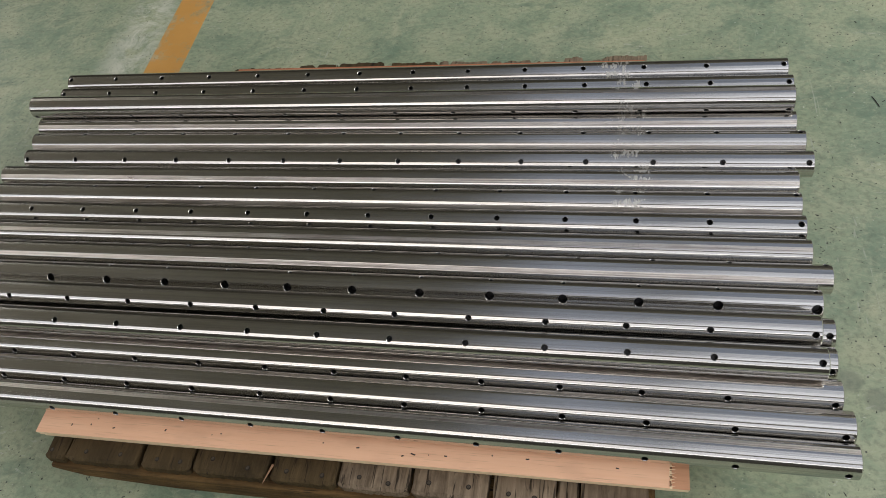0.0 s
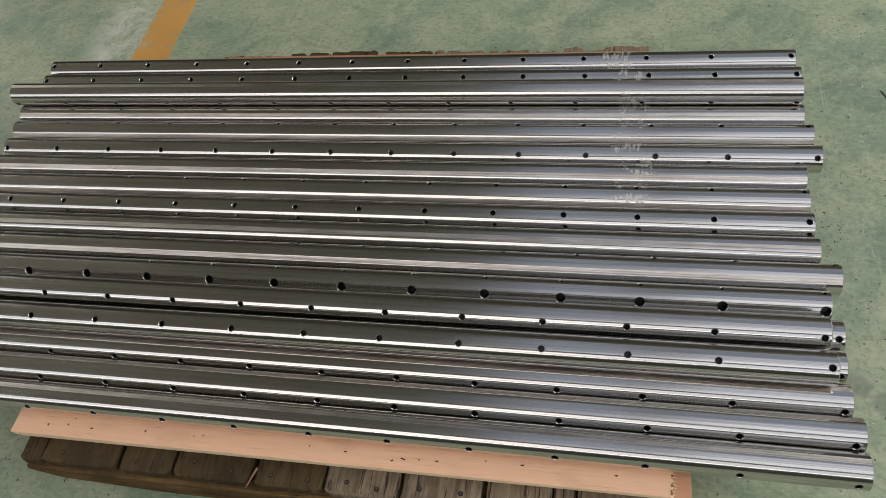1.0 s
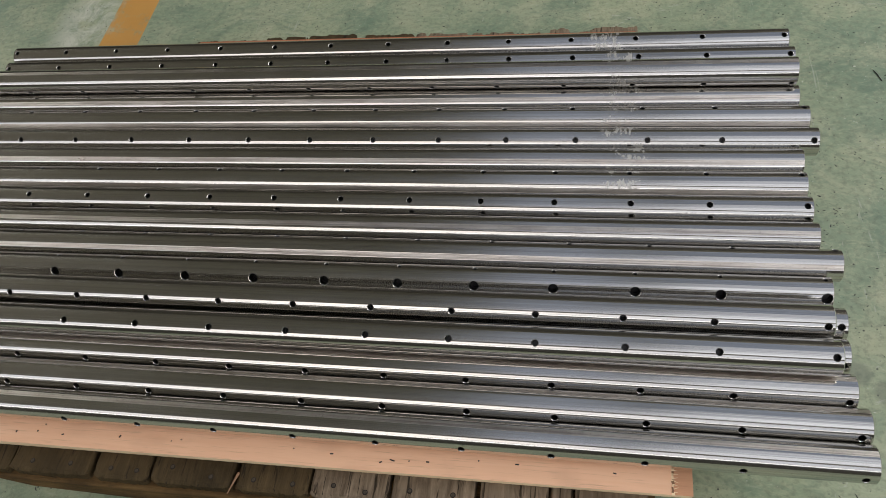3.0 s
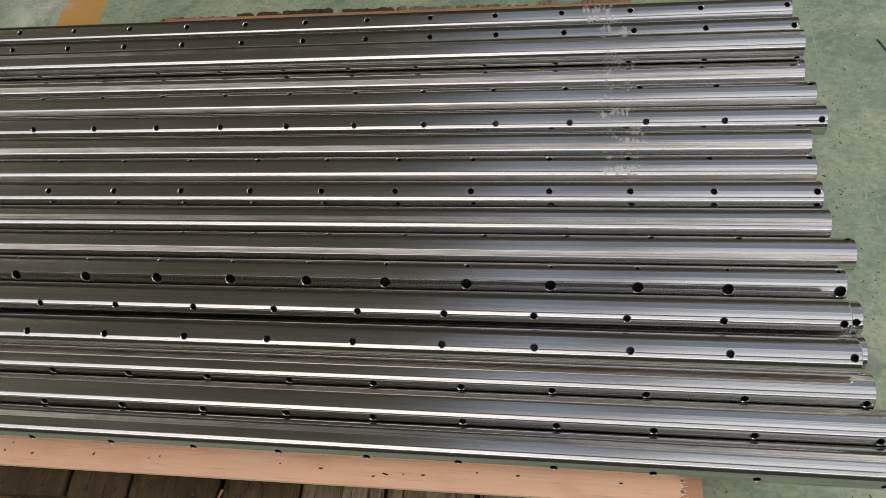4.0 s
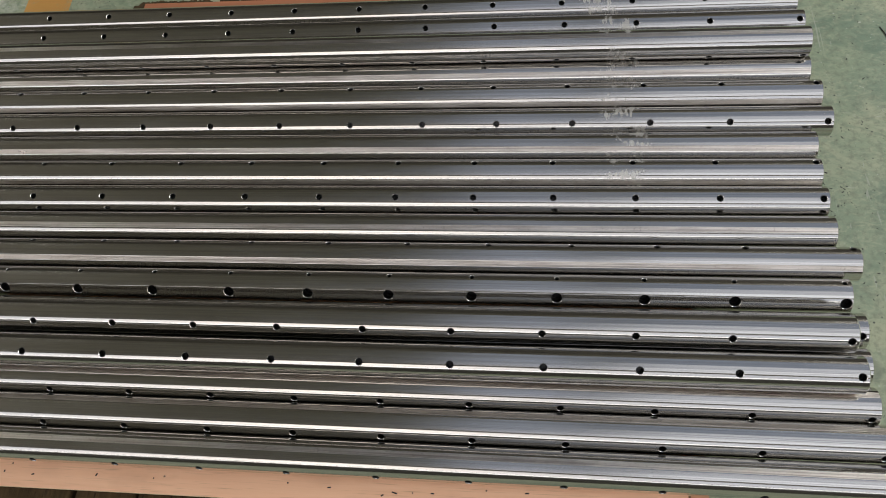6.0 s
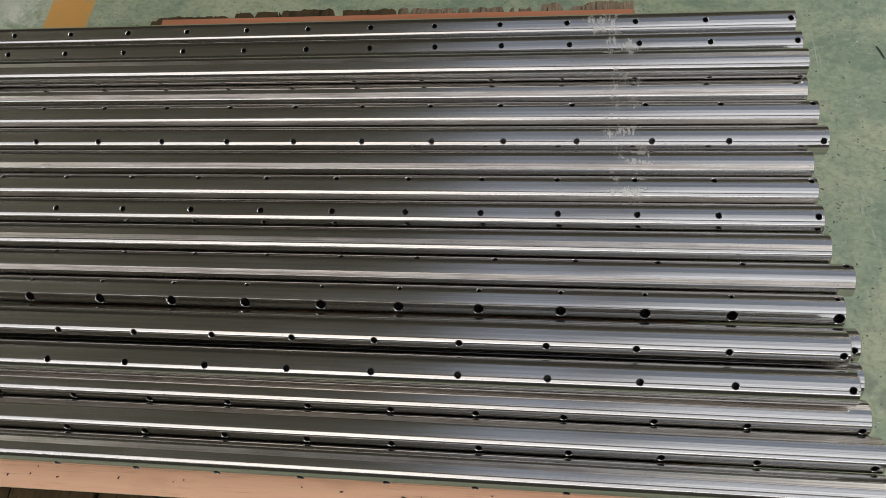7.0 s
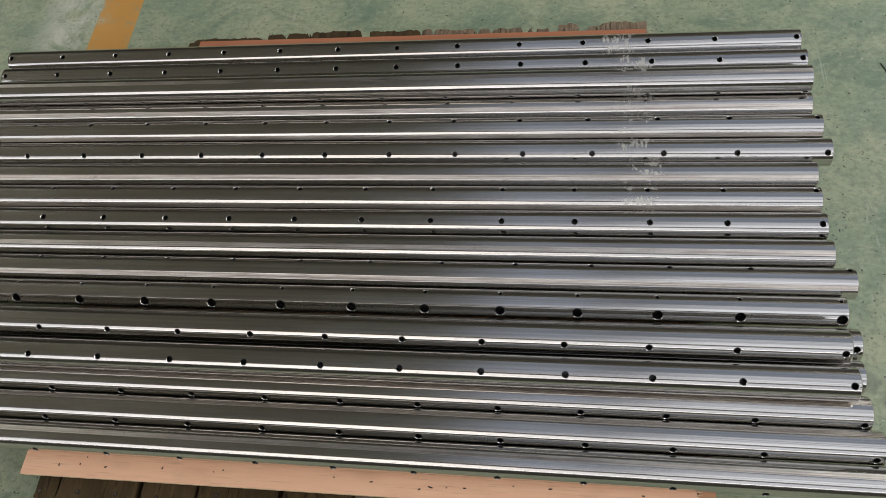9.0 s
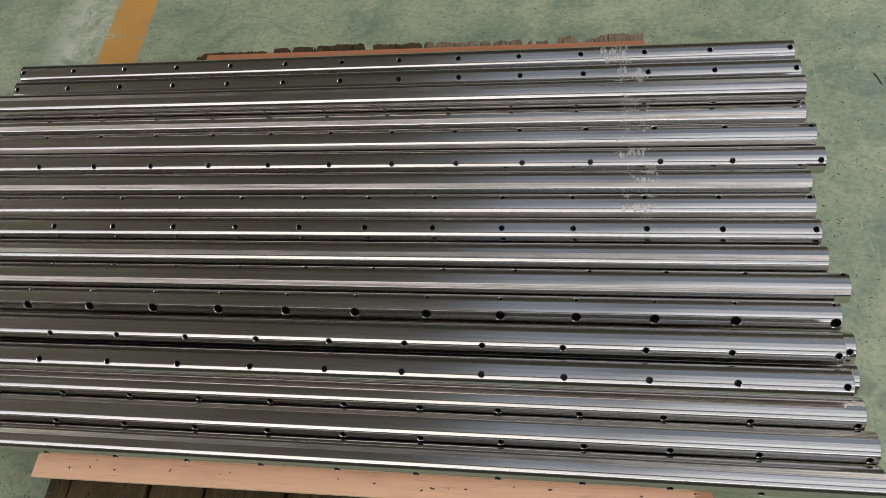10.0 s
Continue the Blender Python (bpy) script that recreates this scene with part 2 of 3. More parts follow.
PLY_EDGE = ply_material("plywood_edge", (0.94, 0.74, 0.50), (0.88, 0.66, 0.42))
PLY_CORE = ply_material("plywood_core", (0.30, 0.16, 0.08), (0.20, 0.10, 0.05))
PLY_RED = ply_material("reddish_plywood_face", (0.50, 0.195, 0.10), (0.40, 0.145, 0.07))
PALLET = old_wood_material("weathered_pallet_wood", (40, 3, 40), (0.075, 0.052, 0.033), (0.34, 0.26, 0.18))
# darker pallet wood for the boards towards the left end
PALLET_DARK = old_wood_material("dark_pallet_wood", (40, 3, 40), (0.034, 0.024, 0.012), (0.110, 0.074, 0.035))
RUNNER = old_wood_material("brown_runner_wood", (3, 40, 40), (0.042, 0.024, 0.011), (0.22, 0.13, 0.05))
NAIL = plain_material("worn_nail_steel", (0.085, 0.068, 0.050), 0.5, 0.3)
RECESS_SHADE = plain_material("nail_recess_shade", (0.022, 0.015, 0.010), 0.8)
STAPLE = plain_material("dark_staple_steel", (0.07, 0.055, 0.05), 0.5, 0.7)
CHIP = plain_material("dark_swarf", (0.035, 0.032, 0.028), 0.6)
WALL = plain_material("hall_wall_paint", (0.075, 0.069, 0.06), 0.8)
ROOF = plain_material("hall_roof_sheet", (0.215, 0.198, 0.170), 0.8)

# ---- helpers for building ----


def mesh_object(name, bm, materials, parent=None, smooth=False):
    me = bpy.data.meshes.new(name)
    bm.to_mesh(me)
    bm.free()
    for m in materials:
        me.materials.append(m)
    if smooth:
        me.polygons.foreach_set("use_smooth", [True] * len(me.polygons))
    ob = new(name, me)
    ob.parent = parent
    return ob


def part(name, bm, material, parent, label=""):
    ob = mesh_object(name, bm, [material], parent)
    return tagged(ob, label) if label else ob


def add_box(bm, x0, x1, y0, y1, z0, z1, bevel=0.0, segments=1):
    made = bmesh.ops.create_cube(bm, size=1.0)["verts"]
    for v in made:
        v.co = Vector((x0 + (v.co.x + 0.5) * (x1 - x0), y0 + (v.co.y + 0.5) * (y1 - y0), z0 + (v.co.z + 0.5) * (z1 - z0)))
    if bevel:
        edges = list({e for v in made for e in v.link_edges})
        bmesh.ops.bevel(bm, geom=edges, offset=bevel, segments=segments, affect="EDGES", profile=0.6)
    return bm


def box(*limits, bevel=0.0, segments=1):
    return add_box(bmesh.new(), *limits, bevel=bevel, segments=segments)


# ---- the hall ----
H = HALL
bm = bmesh.new()
bmesh.ops.create_grid(bm, x_segments=1, y_segments=1, size=1.0)
for v in bm.verts:
    v.co = Vector((v.co.x * 40, v.co.y * 40, 0))
tagged(mesh_object("floor", bm, [FLOOR]), "worn green painted concrete workshop floor", "floor", kind="structure")

tagged(mesh_object("wall_north", box(H["x0"], H["x1"], H["y1"], H["y1"] + 0.2, 0, H["top"]), [WALL]), "plain dull workshop wall", "wall", kind="structure")
bm = bmesh.new()
for lim in ((H["y0"], WEST["y0"], 0, H["top"]), (WEST["y1"], H["y1"], 0, H["top"]), (WEST["y0"], WEST["y1"], WEST["z1"], H["top"]), (WEST["y0"], WEST["y1"], 0, WEST["z0"])):
    add_box(bm, H["x0"] - 0.2, H["x0"], *lim)
tagged(mesh_object("wall_west", bm, [WALL]), "plain workshop wall with an added opening for side light", "wall", kind="structure")
bm = bmesh.new()
for lim in ((H["y0"], EAST["y0"], 0, H["top"]), (EAST["y1"], H["y1"], 0, H["top"]), (EAST["y0"], EAST["y1"], EAST["z1"], H["top"]), (EAST["y0"], EAST["y1"], 0, EAST["z0"])):
    add_box(bm, H["x1"], H["x1"] + 0.2, *lim)
tagged(mesh_object("wall_east", bm, [WALL]), "plain workshop wall with an added high opening for side light", "wall", kind="structure")
W = WINDOW
bm = bmesh.new()
for lim in ((H["x0"], H["x1"], 0, W["z0"]), (H["x0"], H["x1"], W["z1"], PANEL["z0"]), (H["x0"], W["x0"], W["z0"], W["z1"]), (W["x1"], H["x1"], W["z0"], W["z1"]), (H["x0"], PANEL["x0"], PANEL["z0"], PANEL["z1"]), (PANEL["x1"], H["x1"], PANEL["z0"], PANEL["z1"]), (H["x0"], H["x1"], PANEL["z1"], H["top"])):
    add_box(bm, lim[0], lim[1], H["y0"] - 0.2, H["y0"], lim[2], lim[3])
tagged(mesh_object("wall_south", bm, [WALL]), "plain workshop wall with a long window strip", "wall", kind="structure")
S = ROOFLIGHT
bm = bmesh.new()
O = FILL_OPENING
for lim in ((H["x0"], O["x0"], H["y0"], H["y1"]), (O["x0"], O["x1"], H["y0"], S["y0"]), (O["x0"], O["x1"], S["y1"], H["y1"]), (O["x1"], S["x0"], H["y0"], H["y1"]), (S["x1"], H["x1"], H["y0"], H["y1"]), (S["x0"], S["x1"], H["y0"], S["y0"]), (S["x0"], S["x1"], S["y1"], H["y1"])):
    add_box(bm, lim[0], lim[1], lim[2], lim[3], H["top"], H["top"] + 0.15)
y = H["y0"] + 0.5
while y < H["y1"] - 0.3:
    add_box(bm, H["x0"] + 0.01, O["x0"] - 0.02, y, y + 0.16, H["top"] - 0.22, H["top"] - 0.002)
    y += 0.85
tagged(mesh_object("ceiling", bm, [ROOF]), "dull sheet roof with a long rooflight", "ceiling", kind="structure")

# yellow floor line
bm = bmesh.new()
pts = [(-1.745, 0.30), (-1.612, 0.30), (-1.895, 8.0), (-2.03, 8.0)]
low = [bm.verts.new((x, y, 0.0)) for x, y in pts]
high = [bm.verts.new((x, y, 0.0006)) for x, y in pts]
bm.faces.new(high)
for i in range(4):
    bm.faces.new((low[i], low[(i + 1) % 4], high[(i + 1) % 4], high[i]))
tagged(mesh_object("floor_line", bm, [LINE]), "worn yellow paint line on the green floor", "floor marking", kind="structure")

# ---- the pallet ----
BASE = 0.139


# stretches of the splintered far ends: from x, to x, how far back they reach
TORN_ENDS = [(-1.342, -1.144, 0.649), (-1.134, -1.077, 0.657), (-1.073, -1.007, 0.662), (-1.003, -0.867, 0.665), (-0.847, -0.706, 0.660),
             (-0.703, -0.671, 0.661), (-0.669, -0.552, 0.659), (-0.547, -0.516, 0.659), (-0.515, -0.433, 0.657), (-0.420, -0.364, 0.654),
             (-0.344, -0.291, 0.667), (-0.271, -0.238, 0.664), (-0.235, -0.118, 0.668)]


def deck_board(rng, x0, x1, y0, y1, z0, z1):
    """A rough board along y: rounded corners at the front, splintered at the back."""
    bm = bmesh.new()
    nx = max(9, int((x1 - x0) / 0.0042))
    ys = [0.0, 0.006, 0.02, 0.08, 0.3, 0.6, 0.9, 0.978, 1.0]
    ny = len(ys)
    back = []
    level = 0.0
    for i in range(nx):
        x = x0 + (x1 - x0) * i / (nx - 1)
        if rng.random() < 0.35:
            level = rng.uniform(-0.0045, 0.002)
        reach = min(y1, 0.634) + rng.uniform(-0.002, 0.002)
        for a, b, y in TORN_ENDS:
            if a <= x <= b:
                reach = y + level + rng.uniform(-0.0012, 0.0012) - 0.007 * max(0.0, 1.0 - min(x - a, b - x) / 0.007)
        back.append(reach - y1)
    grid = {}
    for k, z in enumerate((z0, z1)):
        for j, f in enumerate(ys):
            for i in range(nx):
                u = i / (nx - 1)
                y = y0 + f * (y1 - y0)
                corner = max(0.0, 1.0 - min(u, 1 - u) * 9)
                if j == 0:
                    y += 0.006 * corner ** 2 + rng.uniform(-0.0012, 0.0012)
                if j == 1:
                    y += 0.005 * corner ** 2
                if j == ny - 1:
                    y += back[i]
                x = x0 + (x1 - x0) * u
                if i in (0, nx - 1):
                    x += rng.uniform(-0.002, 0.002)
                dz = rng.uniform(-0.0008, 0.0003)
                if k and (i in (0, nx - 1) or j in (0, ny - 1)):
                    dz -= 0.0035
                grid[i, j, k] = bm.verts.new((x, y, z + dz))
    for j in range(ny - 1):
        for i in range(nx - 1):
            bm.faces.new([grid[i, j, 1], grid[i + 1, j, 1], grid[i + 1, j + 1, 1], grid[i, j + 1, 1]])
            bm.faces.new([grid[i, j + 1, 0], grid[i + 1, j + 1, 0], grid[i + 1, j, 0], grid[i, j, 0]])
    for i in range(nx - 1):
        bm.faces.new([grid[i, 0, 0], grid[i + 1, 0, 0], grid[i + 1, 0, 1], grid[i, 0, 1]])
        bm.faces.new([grid[i + 1, ny - 1, 0], grid[i, ny - 1, 0], grid[i, ny - 1, 1], grid[i + 1, ny - 1, 1]])
    for j in range(ny - 1):
        bm.faces.new([grid[0, j + 1, 0], grid[0, j, 0], grid[0, j, 1], grid[0, j + 1, 1]])
        bm.faces.new([grid[nx - 1, j, 0], grid[nx - 1, j + 1, 0], grid[nx - 1, j + 1, 1], grid[nx - 1, j, 1]])
    return bm


def skid(x0, x1, y0, y1, z1):
    """A pallet runner along x, its underside swept up at both ends."""
    bm = bmesh.new()
    prof = [(x0, z1), (x0 - 0.010, 0.076), (x0 + 0.012, 0.064), (x0 + 0.06, 0.040), (x0 + 0.13, 0.016), (x0 + 0.26, 0.0),
            (x1 - 0.24, 0.0), (x1 - 0.16, 0.006), (x1 - 0.07, 0.028), (x1 - 0.015, 0.054), (x1 + 0.012, 0.070), (x1, z1)]
    a = [bm.verts.new((x, y0 + (0.006 if 0 < i < 11 and z < 0.03 else 0.0), z)) for i, (x, z) in enumerate(prof)]
    b = [bm.verts.new((x, y1, z)) for x, z in prof]
    bm.faces.new(a)
    bm.faces.new(b[::-1])
    for i in range(len(prof)):
        j = (i + 1) % len(prof)
        bm.faces.new((a[j], a[i], b[i], b[j]))
    bmesh.ops.recalc_face_normals(bm, faces=bm.faces)
    bmesh.ops.bevel(bm, geom=[e for e in bm.edges], offset=0.004, segments=1, affect="EDGES")
    return bm


def build_pallet():
    rng = random.Random(5)
    root = tagged(new("pallet"), "old dark weathered wooden pallet on the floor", "pallet")
    boards = [(-1.354, -1.309), (-1.306, -1.140), (-1.128, -1.018), (-1.011, -0.852), (-0.842, -0.706), (-0.700, -0.561), (-0.555, -0.409), (-0.398, -0.284), (-0.239, -0.120)]
    for a, b in boards:
        part("deck_board", deck_board(rng, a, b, -0.602, 0.655, 0.084, 0.1078), PALLET_DARK if b < -0.69 else PALLET, root)
        for k in range(2 if b - a > 0.06 else 1):
            x, y = a + (b - a) * (0.28 + 0.45 * k + rng.uniform(-0.06, 0.06)), -0.581 + rng.uniform(-0.006, 0.010)
            # raised dark disc; its colour gives the dimple round the nail its shade
            sunk = bmesh.new()
            bmesh.ops.create_cone(sunk, cap_ends=True, segments=14, radius1=0.0050, radius2=0.0044, depth=0.0010, matrix=Matrix.Translation((x, y, 0.1079)))
            part("nail_dimple", sunk, RECESS_SHADE, root, "dark disc standing in for the shaded dimple round a nail")
            nail = bmesh.new()
            bmesh.ops.create_cone(nail, cap_ends=True, segments=12, radius1=0.0034, radius2=0.0028, depth=0.0018, matrix=Matrix.Translation((x, y, 0.1084)))
            part("nail", nail, NAIL, root)
    part("deck_board", deck_board(rng, -0.281, -0.243, -0.590, 0.63, 0.084, 0.1010), PALLET, root)
    for y0, y1 in ((-0.611, -0.500), (-0.03, 0.07), (0.545, 0.640)):
        part("runner", skid(-1.344, -0.115, y0, y1, 0.0835), RUNNER, root, "brown rounded timber runner")
    sliver = bmesh.new()
    bmesh.ops.create_cone(sliver, cap_ends=True, segments=5, radius1=0.0028, radius2=0.0008, depth=0.042, matrix=pose(-0.846, -0.592, 0.1095, 84, 0, -12))
    part("sliver", sliver, PLY_CORE, root, "split pale wooden sliver")
    return root


build_pallet()


def sheet(name, x0, x1, y0l, y0r, y1, z0, z1, label, face):
    """A plywood sheet, its front edge cut slightly askew, with layered edges."""
    root = tagged(new(name), label, "plywood sheet")
    cuts = (0.0, 0.46, 0.60, 0.96, 1.0)
    plies = len(cuts) - 1
    for i in range(plies):
        a, b = z0 + (z1 - z0) * cuts[i], z0 + (z1 - z0) * cuts[i + 1]
        inset = (0.0015, 0.0055, 0.0004, 0.0)[i]
        bm = bmesh.new()
        vs = [bm.verts.new(p) for z in (a, b - 0.0002) for p in ((x0 + inset, y0l + inset, z), (x1 - inset, y0r + inset, z), (x1 - inset, y1 - inset, z), (x0 + inset, y1 - inset, z))]
        for f in ((3, 2, 1, 0), (4, 5, 6, 7), (0, 1, 5, 4), (1, 2, 6, 5), (2, 3, 7, 6), (3, 0, 4, 7)):
            bm.faces.new([vs[j] for j in f])
        part("veneer", bm, face if i == plies - 1 else (PLY_CORE if i == 1 else PLY_EDGE), root)
    return root


sheet("plywood_sheet", -1.373, -0.049, -0.557, -0.551, 0.10, 0.1082, 0.1232, "pale pink plywood sheet lying on the pallet", PLY_SHADED)
front_sheet = sheet("plywood_sheet", -1.375, -0.084, -0.561, -0.557, 0.10, 0.1242, BASE, "pale pink plywood sheet under the steel shafts", PLY_UPPER)
sheet("plywood_sheet", -1.300, -0.108, 0.103, 0.103, 0.606, 0.1082, 0.1232, "reddish plywood sheet lying on the pallet", PLY_RED)
sheet("plywood_sheet", -1.300, -0.128, 0.103, 0.103, 0.604, 0.1242, BASE, "reddish plywood sheet under the steel shafts", PLY_RED)

rng = random.Random(3)
# x, y, length and turn of each staple
STAPLES = [(-1.297, -0.539, 0.0048, 85), (-1.253, -0.535, 0.0036, 85), (-1.198, -0.538, 0.0048, 15), (-1.242, -0.521, 0.0018, 0),
           (-1.080, -0.533, 0.0054, 70), (-0.975, -0.534, 0.0015, 0), (-0.956, -0.530, 0.0027, 20), (-0.737, -0.530, 0.0024, -10),
           (-0.665, -0.534, 0.0060, 5), (-0.574, -0.542, 0.0048, 30), (-0.554, -0.537, 0.0090, -15), (-0.524, -0.536, 0.0018, 0),
           (-0.491, -0.535, 0.0054, 0), (-0.403, -0.526, 0.0024, 0), (-0.337, -0.527, 0.0066, 5), (-0.175, -0.529, 0.0054, -5)]
for sx, sy, length, turn in STAPLES:
    st = bmesh.new()
    add_box(st, -length / 2, length / 2, -0.0011, 0.0011, 0.0, 0.0008)
    bmesh.ops.transform(st, matrix=pose(sx, sy, BASE, 0, 0, turn), verts=st.verts)
    part("staple", st, STAPLE, front_sheet, "small dark staple")
for i in range(7):
    sp = bmesh.new()
    y = -0.552 + i * 0.006
    bmesh.ops.create_cone(sp, cap_ends=True, segments=5, radius1=0.0012, radius2=0.0002, depth=0.012 * rng.uniform(0.5, 1.2), matrix=pose(-0.079, y, BASE - 0.002 * rng.random(), 0, 90 + rng.uniform(-15, 15), rng.uniform(-25, 25)))
    part("splinter", sp, PLY_EDGE, front_sheet, "raised pale splinter")

for i in range(12):
    # torn brown veneer along the sawn end
    ch = bmesh.new()
    y, wide = -0.555 + i * 0.0046, rng.uniform(0.0016, 0.0030)
    add_box(ch, -0.0005, rng.uniform(0.0015, 0.0045), -wide, wide, -0.009, rng.uniform(-0.003, 0.0012))
    bmesh.ops.transform(ch, matrix=pose(-0.0842, y, BASE, rng.uniform(-8, 8), 0, rng.uniform(-14, 14)), verts=ch.verts)
    part("veneer_chip", ch, PLY_CORE if i % 3 else PLY_EDGE, front_sheet, "torn brown veneer chip")

# ---- the shafts ----
R, PITCH, END_GAP, MARGIN = 0.03, 0.15058, 0.17914, 0.012
LENGTH = 2 * MARGIN + END_GAP + 12 * PITCH
LOW, HIGH = BASE + R, BASE + R + 0.0545


def polar(x, r, phi):
    return Vector((x, -r * math.sin(phi), r * math.cos(phi)))


FLAT_HALF, RIM_WIDTH = 0.0056, 0.0009


def shaft_body(flat, tail):
    """A shaft along x, its last hole set back from the end, with chamfered ends and one flat at the angle given."""
    half = math.asin(FLAT_HALF / R)
    n = 90
    angles = [half + (2 * math.pi - 2 * half) * i / n for i in range(n + 1)]
    bm = bmesh.new()
    rings = []
    for x, r in ((-LENGTH, R - 0.0019), (-LENGTH + 0.0017, R), (tail - 0.0017, R), (tail, R - 0.0019)):
        rings.append([bm.verts.new(polar(x, r, a + flat)) for a in angles])
    m = len(angles)
    for a, b in zip(rings, rings[1:]):
        for i in range(m):
            bm.faces.new((a[i], a[(i + 1) % m], b[(i + 1) % m], b[i]))
    bm.faces.new(rings[0][::-1])
    bm.faces.new(rings[-1])
    bmesh.ops.recalc_face_normals(bm, faces=bm.faces)
    return bm


def flat_strip(flat, tail):
    """The milled band that lies on the flat, a hair proud of it."""
    bm = bmesh.new()
    h = math.sqrt(R * R - FLAT_HALF * FLAT_HALF)
    out, side = Vector((0, -math.sin(flat), math.cos(flat))), Vector((0, math.cos(flat), math.sin(flat)))
    corners = []
    for lift in (-0.0004, 0.0002):
        for x, s in ((-LENGTH + 0.0018, -1), (tail - 0.0018, -1), (tail - 0.0018, 1), (-LENGTH + 0.0018, 1)):
            corners.append(bm.verts.new(Vector((x, 0, 0)) + out * (h + lift) + side * (s * (FLAT_HALF - 0.0006))))
    for f in ((3, 2, 1, 0), (4, 5, 6, 7), (0, 1, 5, 4), (1, 2, 6, 5), (2, 3, 7, 6), (3, 0, 4, 7)):
        bm.faces.new([corners[i] for i in f])
    bmesh.ops.recalc_face_normals(bm, faces=bm.faces)
    return bm


HOLE_X = [-MARGIN, *(-MARGIN - END_GAP - k * PITCH for k in range(13))]
ROUND = [2 * math.pi * i / 24 for i in range(24)]


def hole_cutters(rows):
    bm = bmesh.new()
    n = len(ROUND)
    for phi, radius, depth in rows:
        out, side = Vector((0, -math.sin(phi), math.cos(phi))), Vector((0, math.cos(phi), math.sin(phi)))
        for x in HOLE_X:
            rings = [[bm.verts.new(Vector((x, 0, 0)) + out * h + (Vector((1, 0, 0)) * math.cos(a) + side * math.sin(a)) * (radius + RIM_WIDTH)) for a in ROUND] for h in (R - depth - 0.001, R + 0.003)]
            for i in range(n):
                bm.faces.new((rings[0][i], rings[0][(i + 1) % n], rings[1][(i + 1) % n], rings[1][i]))
            bm.faces.new(rings[0])
            bm.faces.new(rings[1])
    bmesh.ops.recalc_face_normals(bm, faces=bm.faces)
    return bm


def threaded_hole_mesh(radius, depth):
    """A countersunk rim that follows the round of the shaft, with the bore below it; it opens upwards."""
    bm = bmesh.new()
    n = len(ROUND)
    rings = []
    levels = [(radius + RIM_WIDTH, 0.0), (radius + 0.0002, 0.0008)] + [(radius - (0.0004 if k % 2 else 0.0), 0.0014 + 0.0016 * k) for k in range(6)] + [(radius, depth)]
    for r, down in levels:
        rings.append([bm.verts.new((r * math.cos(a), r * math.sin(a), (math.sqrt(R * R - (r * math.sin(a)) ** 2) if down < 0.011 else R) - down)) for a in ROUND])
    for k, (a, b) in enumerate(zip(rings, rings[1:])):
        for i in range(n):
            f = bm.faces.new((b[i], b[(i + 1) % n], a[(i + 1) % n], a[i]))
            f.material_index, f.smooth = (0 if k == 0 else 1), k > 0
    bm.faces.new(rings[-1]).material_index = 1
    me = bpy.data.meshes.new("threaded_hole")
    bm.to_mesh(me)
    bm.free()
    me.materials.append(RIM)
    me.materials.append(SHADED_BORE)
    return me


def drilled_mesh(flat, rows, tail):
    body = mesh_object("shaft_blank", shaft_body(flat, tail), [STEEL])
    tool = mesh_object("drill_shape", hole_cutters(rows), [STEEL])
    mod = body.modifiers.new("holes", "BOOLEAN")
    mod.operation, mod.solver, mod.object = "DIFFERENCE", "EXACT", tool
    me = bpy.data.meshes.new_from_object(body.evaluated_get(bpy.context.evaluated_depsgraph_get()))
    for ob in (body, tool):
        data = ob.data
        bpy.data.objects.remove(ob)
        bpy.data.meshes.remove(data)
    # round faces take the true radial normal, all others stay flat
    normals = [None] * len(me.loops)
    chord = math.sqrt(R * R - FLAT_HALF * FLAT_HALF)
    for f in me.polygons:
        out = Vector((0, f.normal.y, f.normal.z))
        reach = f.center.y * f.normal.y + f.center.z * f.normal.z
        round_face = abs(f.normal.x) < 0.05 and reach > chord + 0.0001
        for li in f.loop_indices:
            co = me.vertices[me.loops[li].vertex_index].co
            normals[li] = Vector((0, co.y, co.z)).normalized() if round_face else f.normal.copy()
    me.polygons.foreach_set("use_smooth", [True] * len(me.polygons))
    me.normals_split_custom_set(normals)
    me.name = "shaft_body"
    return me


STD = 0.0057
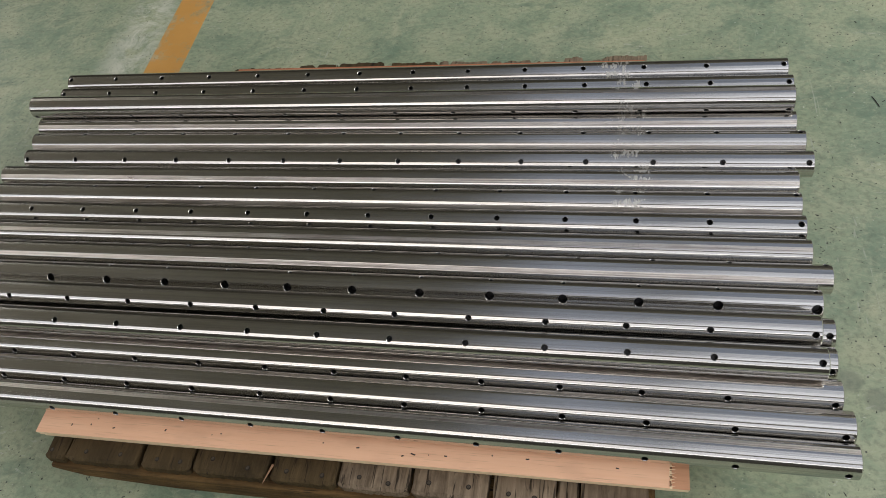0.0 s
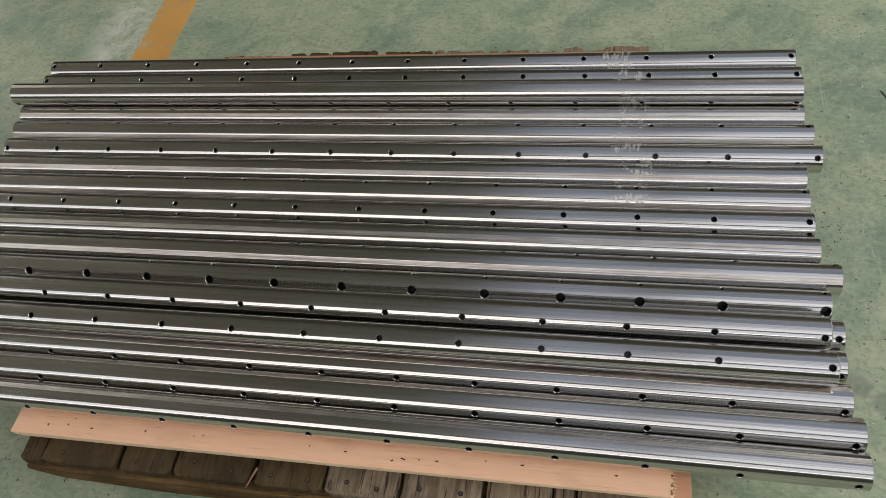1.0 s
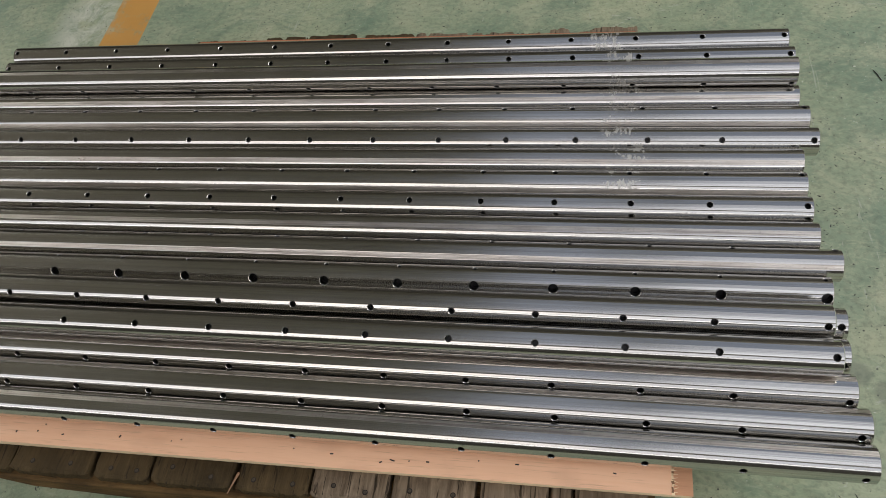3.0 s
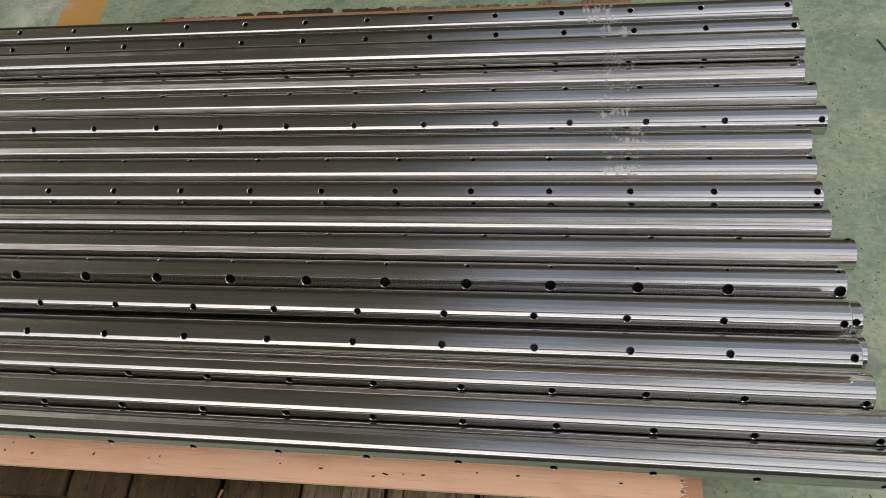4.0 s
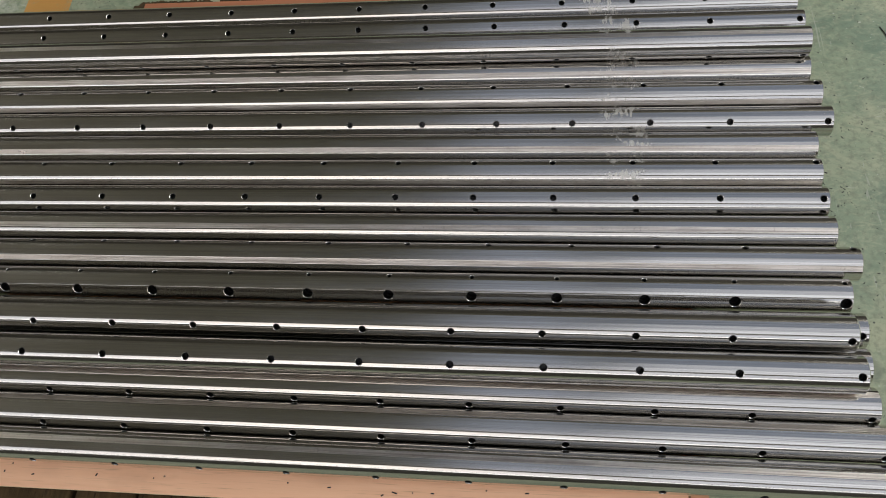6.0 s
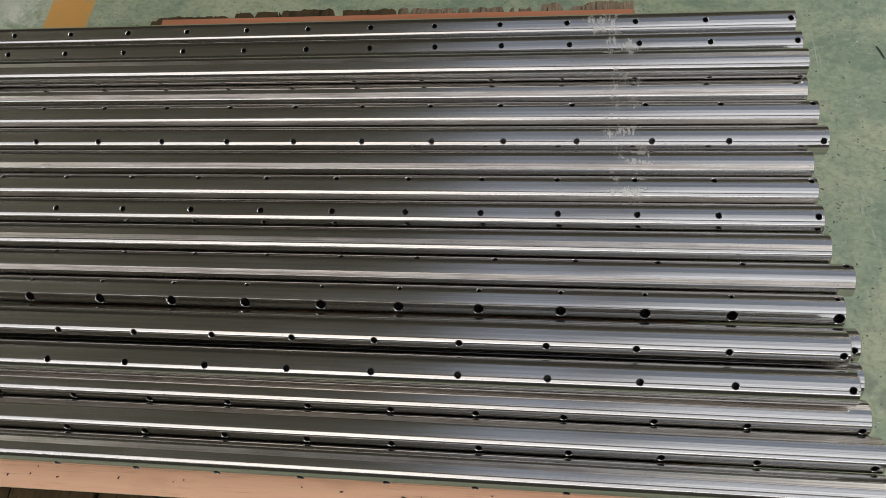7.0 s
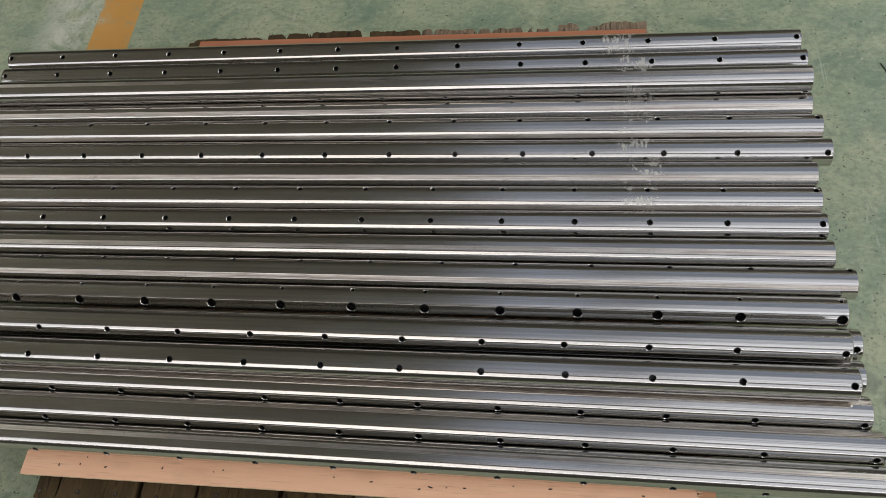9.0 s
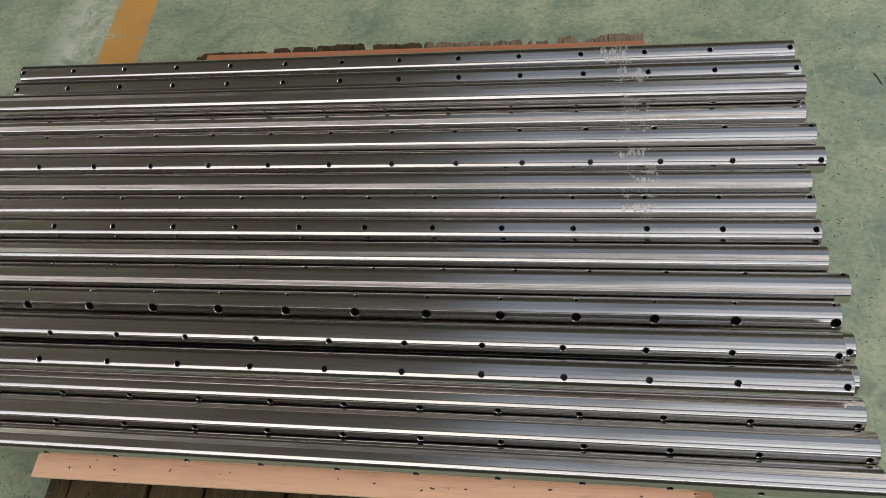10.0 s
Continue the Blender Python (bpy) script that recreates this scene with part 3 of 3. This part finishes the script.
# y of the axis, height, x of the right end, slant, angle of the flat, rows of holes (angle, radius); angles from straight up towards the viewer's side; extra length past the end hole
SHAFTS = [
    (0.5165, LOW, 0.2098, 0.0027, 108, ((18.8, STD),)),
    (0.4542, LOW, 0.2156, 0.0017, 119, ((23.2, STD),)),
    (0.3910, LOW, 0.205, 0.0010, 120, ((30, STD),)),
    (0.3545, HIGH, 0.199, 0.0008, 3, ((111.3, STD),)),
    (0.3265, LOW, 0.208, 0.0005, 39.7, ((-51, STD),)),
    (0.2635, LOW, 0.221, 0.0002, 62.5, ((-13.8, STD),)),
    (0.1986, LOW, 0.2304, 0.0, 133, ((39.1, STD),)),
    (0.1365, LOW, 0.193, 0.0, 38.9, ((-51, STD),)),
    (0.0735, LOW, 0.192, 0.0, 64.9, ((-16.6, STD),)),
    (0.0114, LOW, 0.1938, 0.0, 112, ((17.9, STD),)),
    (-0.0520, LOW, 0.197, 0.0, 23.2, ((-66, STD),)),
    (-0.1150, LOW, 0.227, 0.0, 43.1, ((-34.5, STD),)),
    (-0.1774, LOW, 0.2007, 0.0, 140, ((52.1, 0.0092), (-22.0, 0.0042))),
    (-0.2415, LOW, 0.214, 0.0, 135, ((40.3, STD),)),
    (-0.2700, HIGH, 0.1758, 0.0, 148, ((48.1, STD),)),
    (-0.3045, LOW, 0.209, 0.0, 150, ((62, STD),)),
    (-0.3380, HIGH, 0.1786, 0.0, 125, ((28.3, STD),)),
    (-0.3705, LOW, 0.2072, 0.0, -18, ((63.7, STD),), 0.002),
    (-0.4312, LOW, 0.2155, 0.0, -32, ((61.3, STD),), 0.0055),
    (-0.4927, LOW, 0.2128, -0.0010, -9, ((80.0, STD),), 0.0075),
]


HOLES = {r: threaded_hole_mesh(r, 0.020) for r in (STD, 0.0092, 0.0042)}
PLAIN = "polished round steel shaft drilled with a row of holes"
FLATTED = "polished round steel shaft with a milled flat and drilled holes"


def build_shaft(y, z, x, slant, flat, rows, tail=0.0):
    root = new("steel_shaft")
    root.matrix_world = pose(x, y, z, 0, 0, math.degrees(slant))
    label = FLATTED if -45 < flat < 70 else PLAIN
    if len(rows) > 1:
        label = "polished round steel shaft with large and small drilled holes"
    tagged(root, label, "steel shaft", "stack of steel shafts")
    body = new("body", drilled_mesh(radians(flat), [(radians(a), r, 0.020) for a, r in rows], tail))
    body.parent = root
    part("milled_flat", flat_strip(radians(flat), tail), MILLED, root, "rough milled flat band")
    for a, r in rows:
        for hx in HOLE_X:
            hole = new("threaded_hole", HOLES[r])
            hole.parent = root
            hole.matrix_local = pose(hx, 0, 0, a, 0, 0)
    return root


for spec in SHAFTS:
    build_shaft(*spec)

# ---- swarf and grit on the floor ----


def scatter(rng, bm, x, y, size):
    """One tiny curled or flat chip lying on the floor."""
    turn = rng.uniform(0, math.pi)
    l, w, h = size * rng.uniform(0.6, 2.2), size * rng.uniform(0.3, 0.8), size * rng.uniform(0.15, 0.4)
    c, s_ = math.cos(turn), math.sin(turn)
    ring = [(-l, -w * 0.4), (-l * 0.2, -w), (l, -w * 0.3), (l * 0.7, w * 0.6), (-l * 0.5, w)]
    low = [bm.verts.new((x + (px * c - py * s_) * 0.5, y + (px * s_ + py * c) * 0.5, 0.0)) for px, py in ring]
    top = bm.verts.new((x, y, h))
    for i in range(5):
        bm.faces.new((low[i], low[(i + 1) % 5], top))


def build_grit():
    rng = random.Random(11)
    bm = bmesh.new()
    for _ in range(150):
        scatter(rng, bm, rng.uniform(0.20, 0.75), rng.uniform(-0.7, 1.1), rng.uniform(0.002, 0.006))
    for cx, cy, n, r in ((0.30, 0.12, 26, 0.05), (0.28, 0.30, 14, 0.07), (0.40, -0.05, 16, 0.10), (0.36, 0.75, 8, 0.12), (0.24, -0.50, 12, 0.10), (-1.10, -0.68, 60, 0.16), (-1.45, -0.70, 40, 0.14), (-0.65, -0.72, 40, 0.16)):
        for _ in range(n):
            scatter(rng, bm, rng.gauss(cx, r), rng.gauss(cy, r * 0.6), rng.uniform(0.0015, 0.0055))
    for _ in range(130):
        scatter(rng, bm, rng.uniform(-2.6, 0.3), rng.uniform(0.72, 1.6), rng.uniform(0.0015, 0.005))
    for _ in range(170):
        scatter(rng, bm, rng.uniform(-0.75, 0.85), rng.uniform(0.72, 1.5), rng.uniform(0.002, 0.006))
    for _ in range(90):
        scatter(rng, bm, rng.uniform(0.24, 0.60), rng.uniform(-0.35, 0.45), rng.uniform(0.0015, 0.0045))
    tagged(mesh_object("swarf", bm, [CHIP]), "tiny dark metal chips and grit on the floor", "swarf", kind="stuff")


build_grit()

# a bent piece of wire on the floor and a ring beside the pallet


def wire(name, points, radius, material, label, category, cyclic=False):
    cu = bpy.data.curves.new(name, "CURVE")
    cu.dimensions, cu.bevel_depth, cu.bevel_resolution = "3D", radius, 2
    sp = cu.splines.new("POLY")
    sp.points.add(len(points) - 1)
    for q, co in zip(sp.points, points):
        q.co = (*co, 1)
    sp.use_cyclic_u = cyclic
    cu.materials.append(material)
    tmp = new(name, cu)
    me = bpy.data.meshes.new_from_object(tmp.evaluated_get(bpy.context.evaluated_depsgraph_get()))
    bpy.data.objects.remove(tmp)
    bpy.data.curves.remove(cu)
    return tagged(new(name, me), label, category)


wire("wire_offcut", [(0.458, 0.604, 0.0012), (0.464, 0.588, 0.0012), (0.470, 0.566, 0.0012)], 0.0012, CHIP, "short dark wire offcut lying on the floor", "wire")
wire("wire_loop", [(-0.655 + 0.009 * math.cos(t / 3), 0.700 + 0.007 * math.sin(t / 3), 0.0012) for t in range(17)], 0.001, CHIP, "small bent wire loop lying on the floor", "wire")
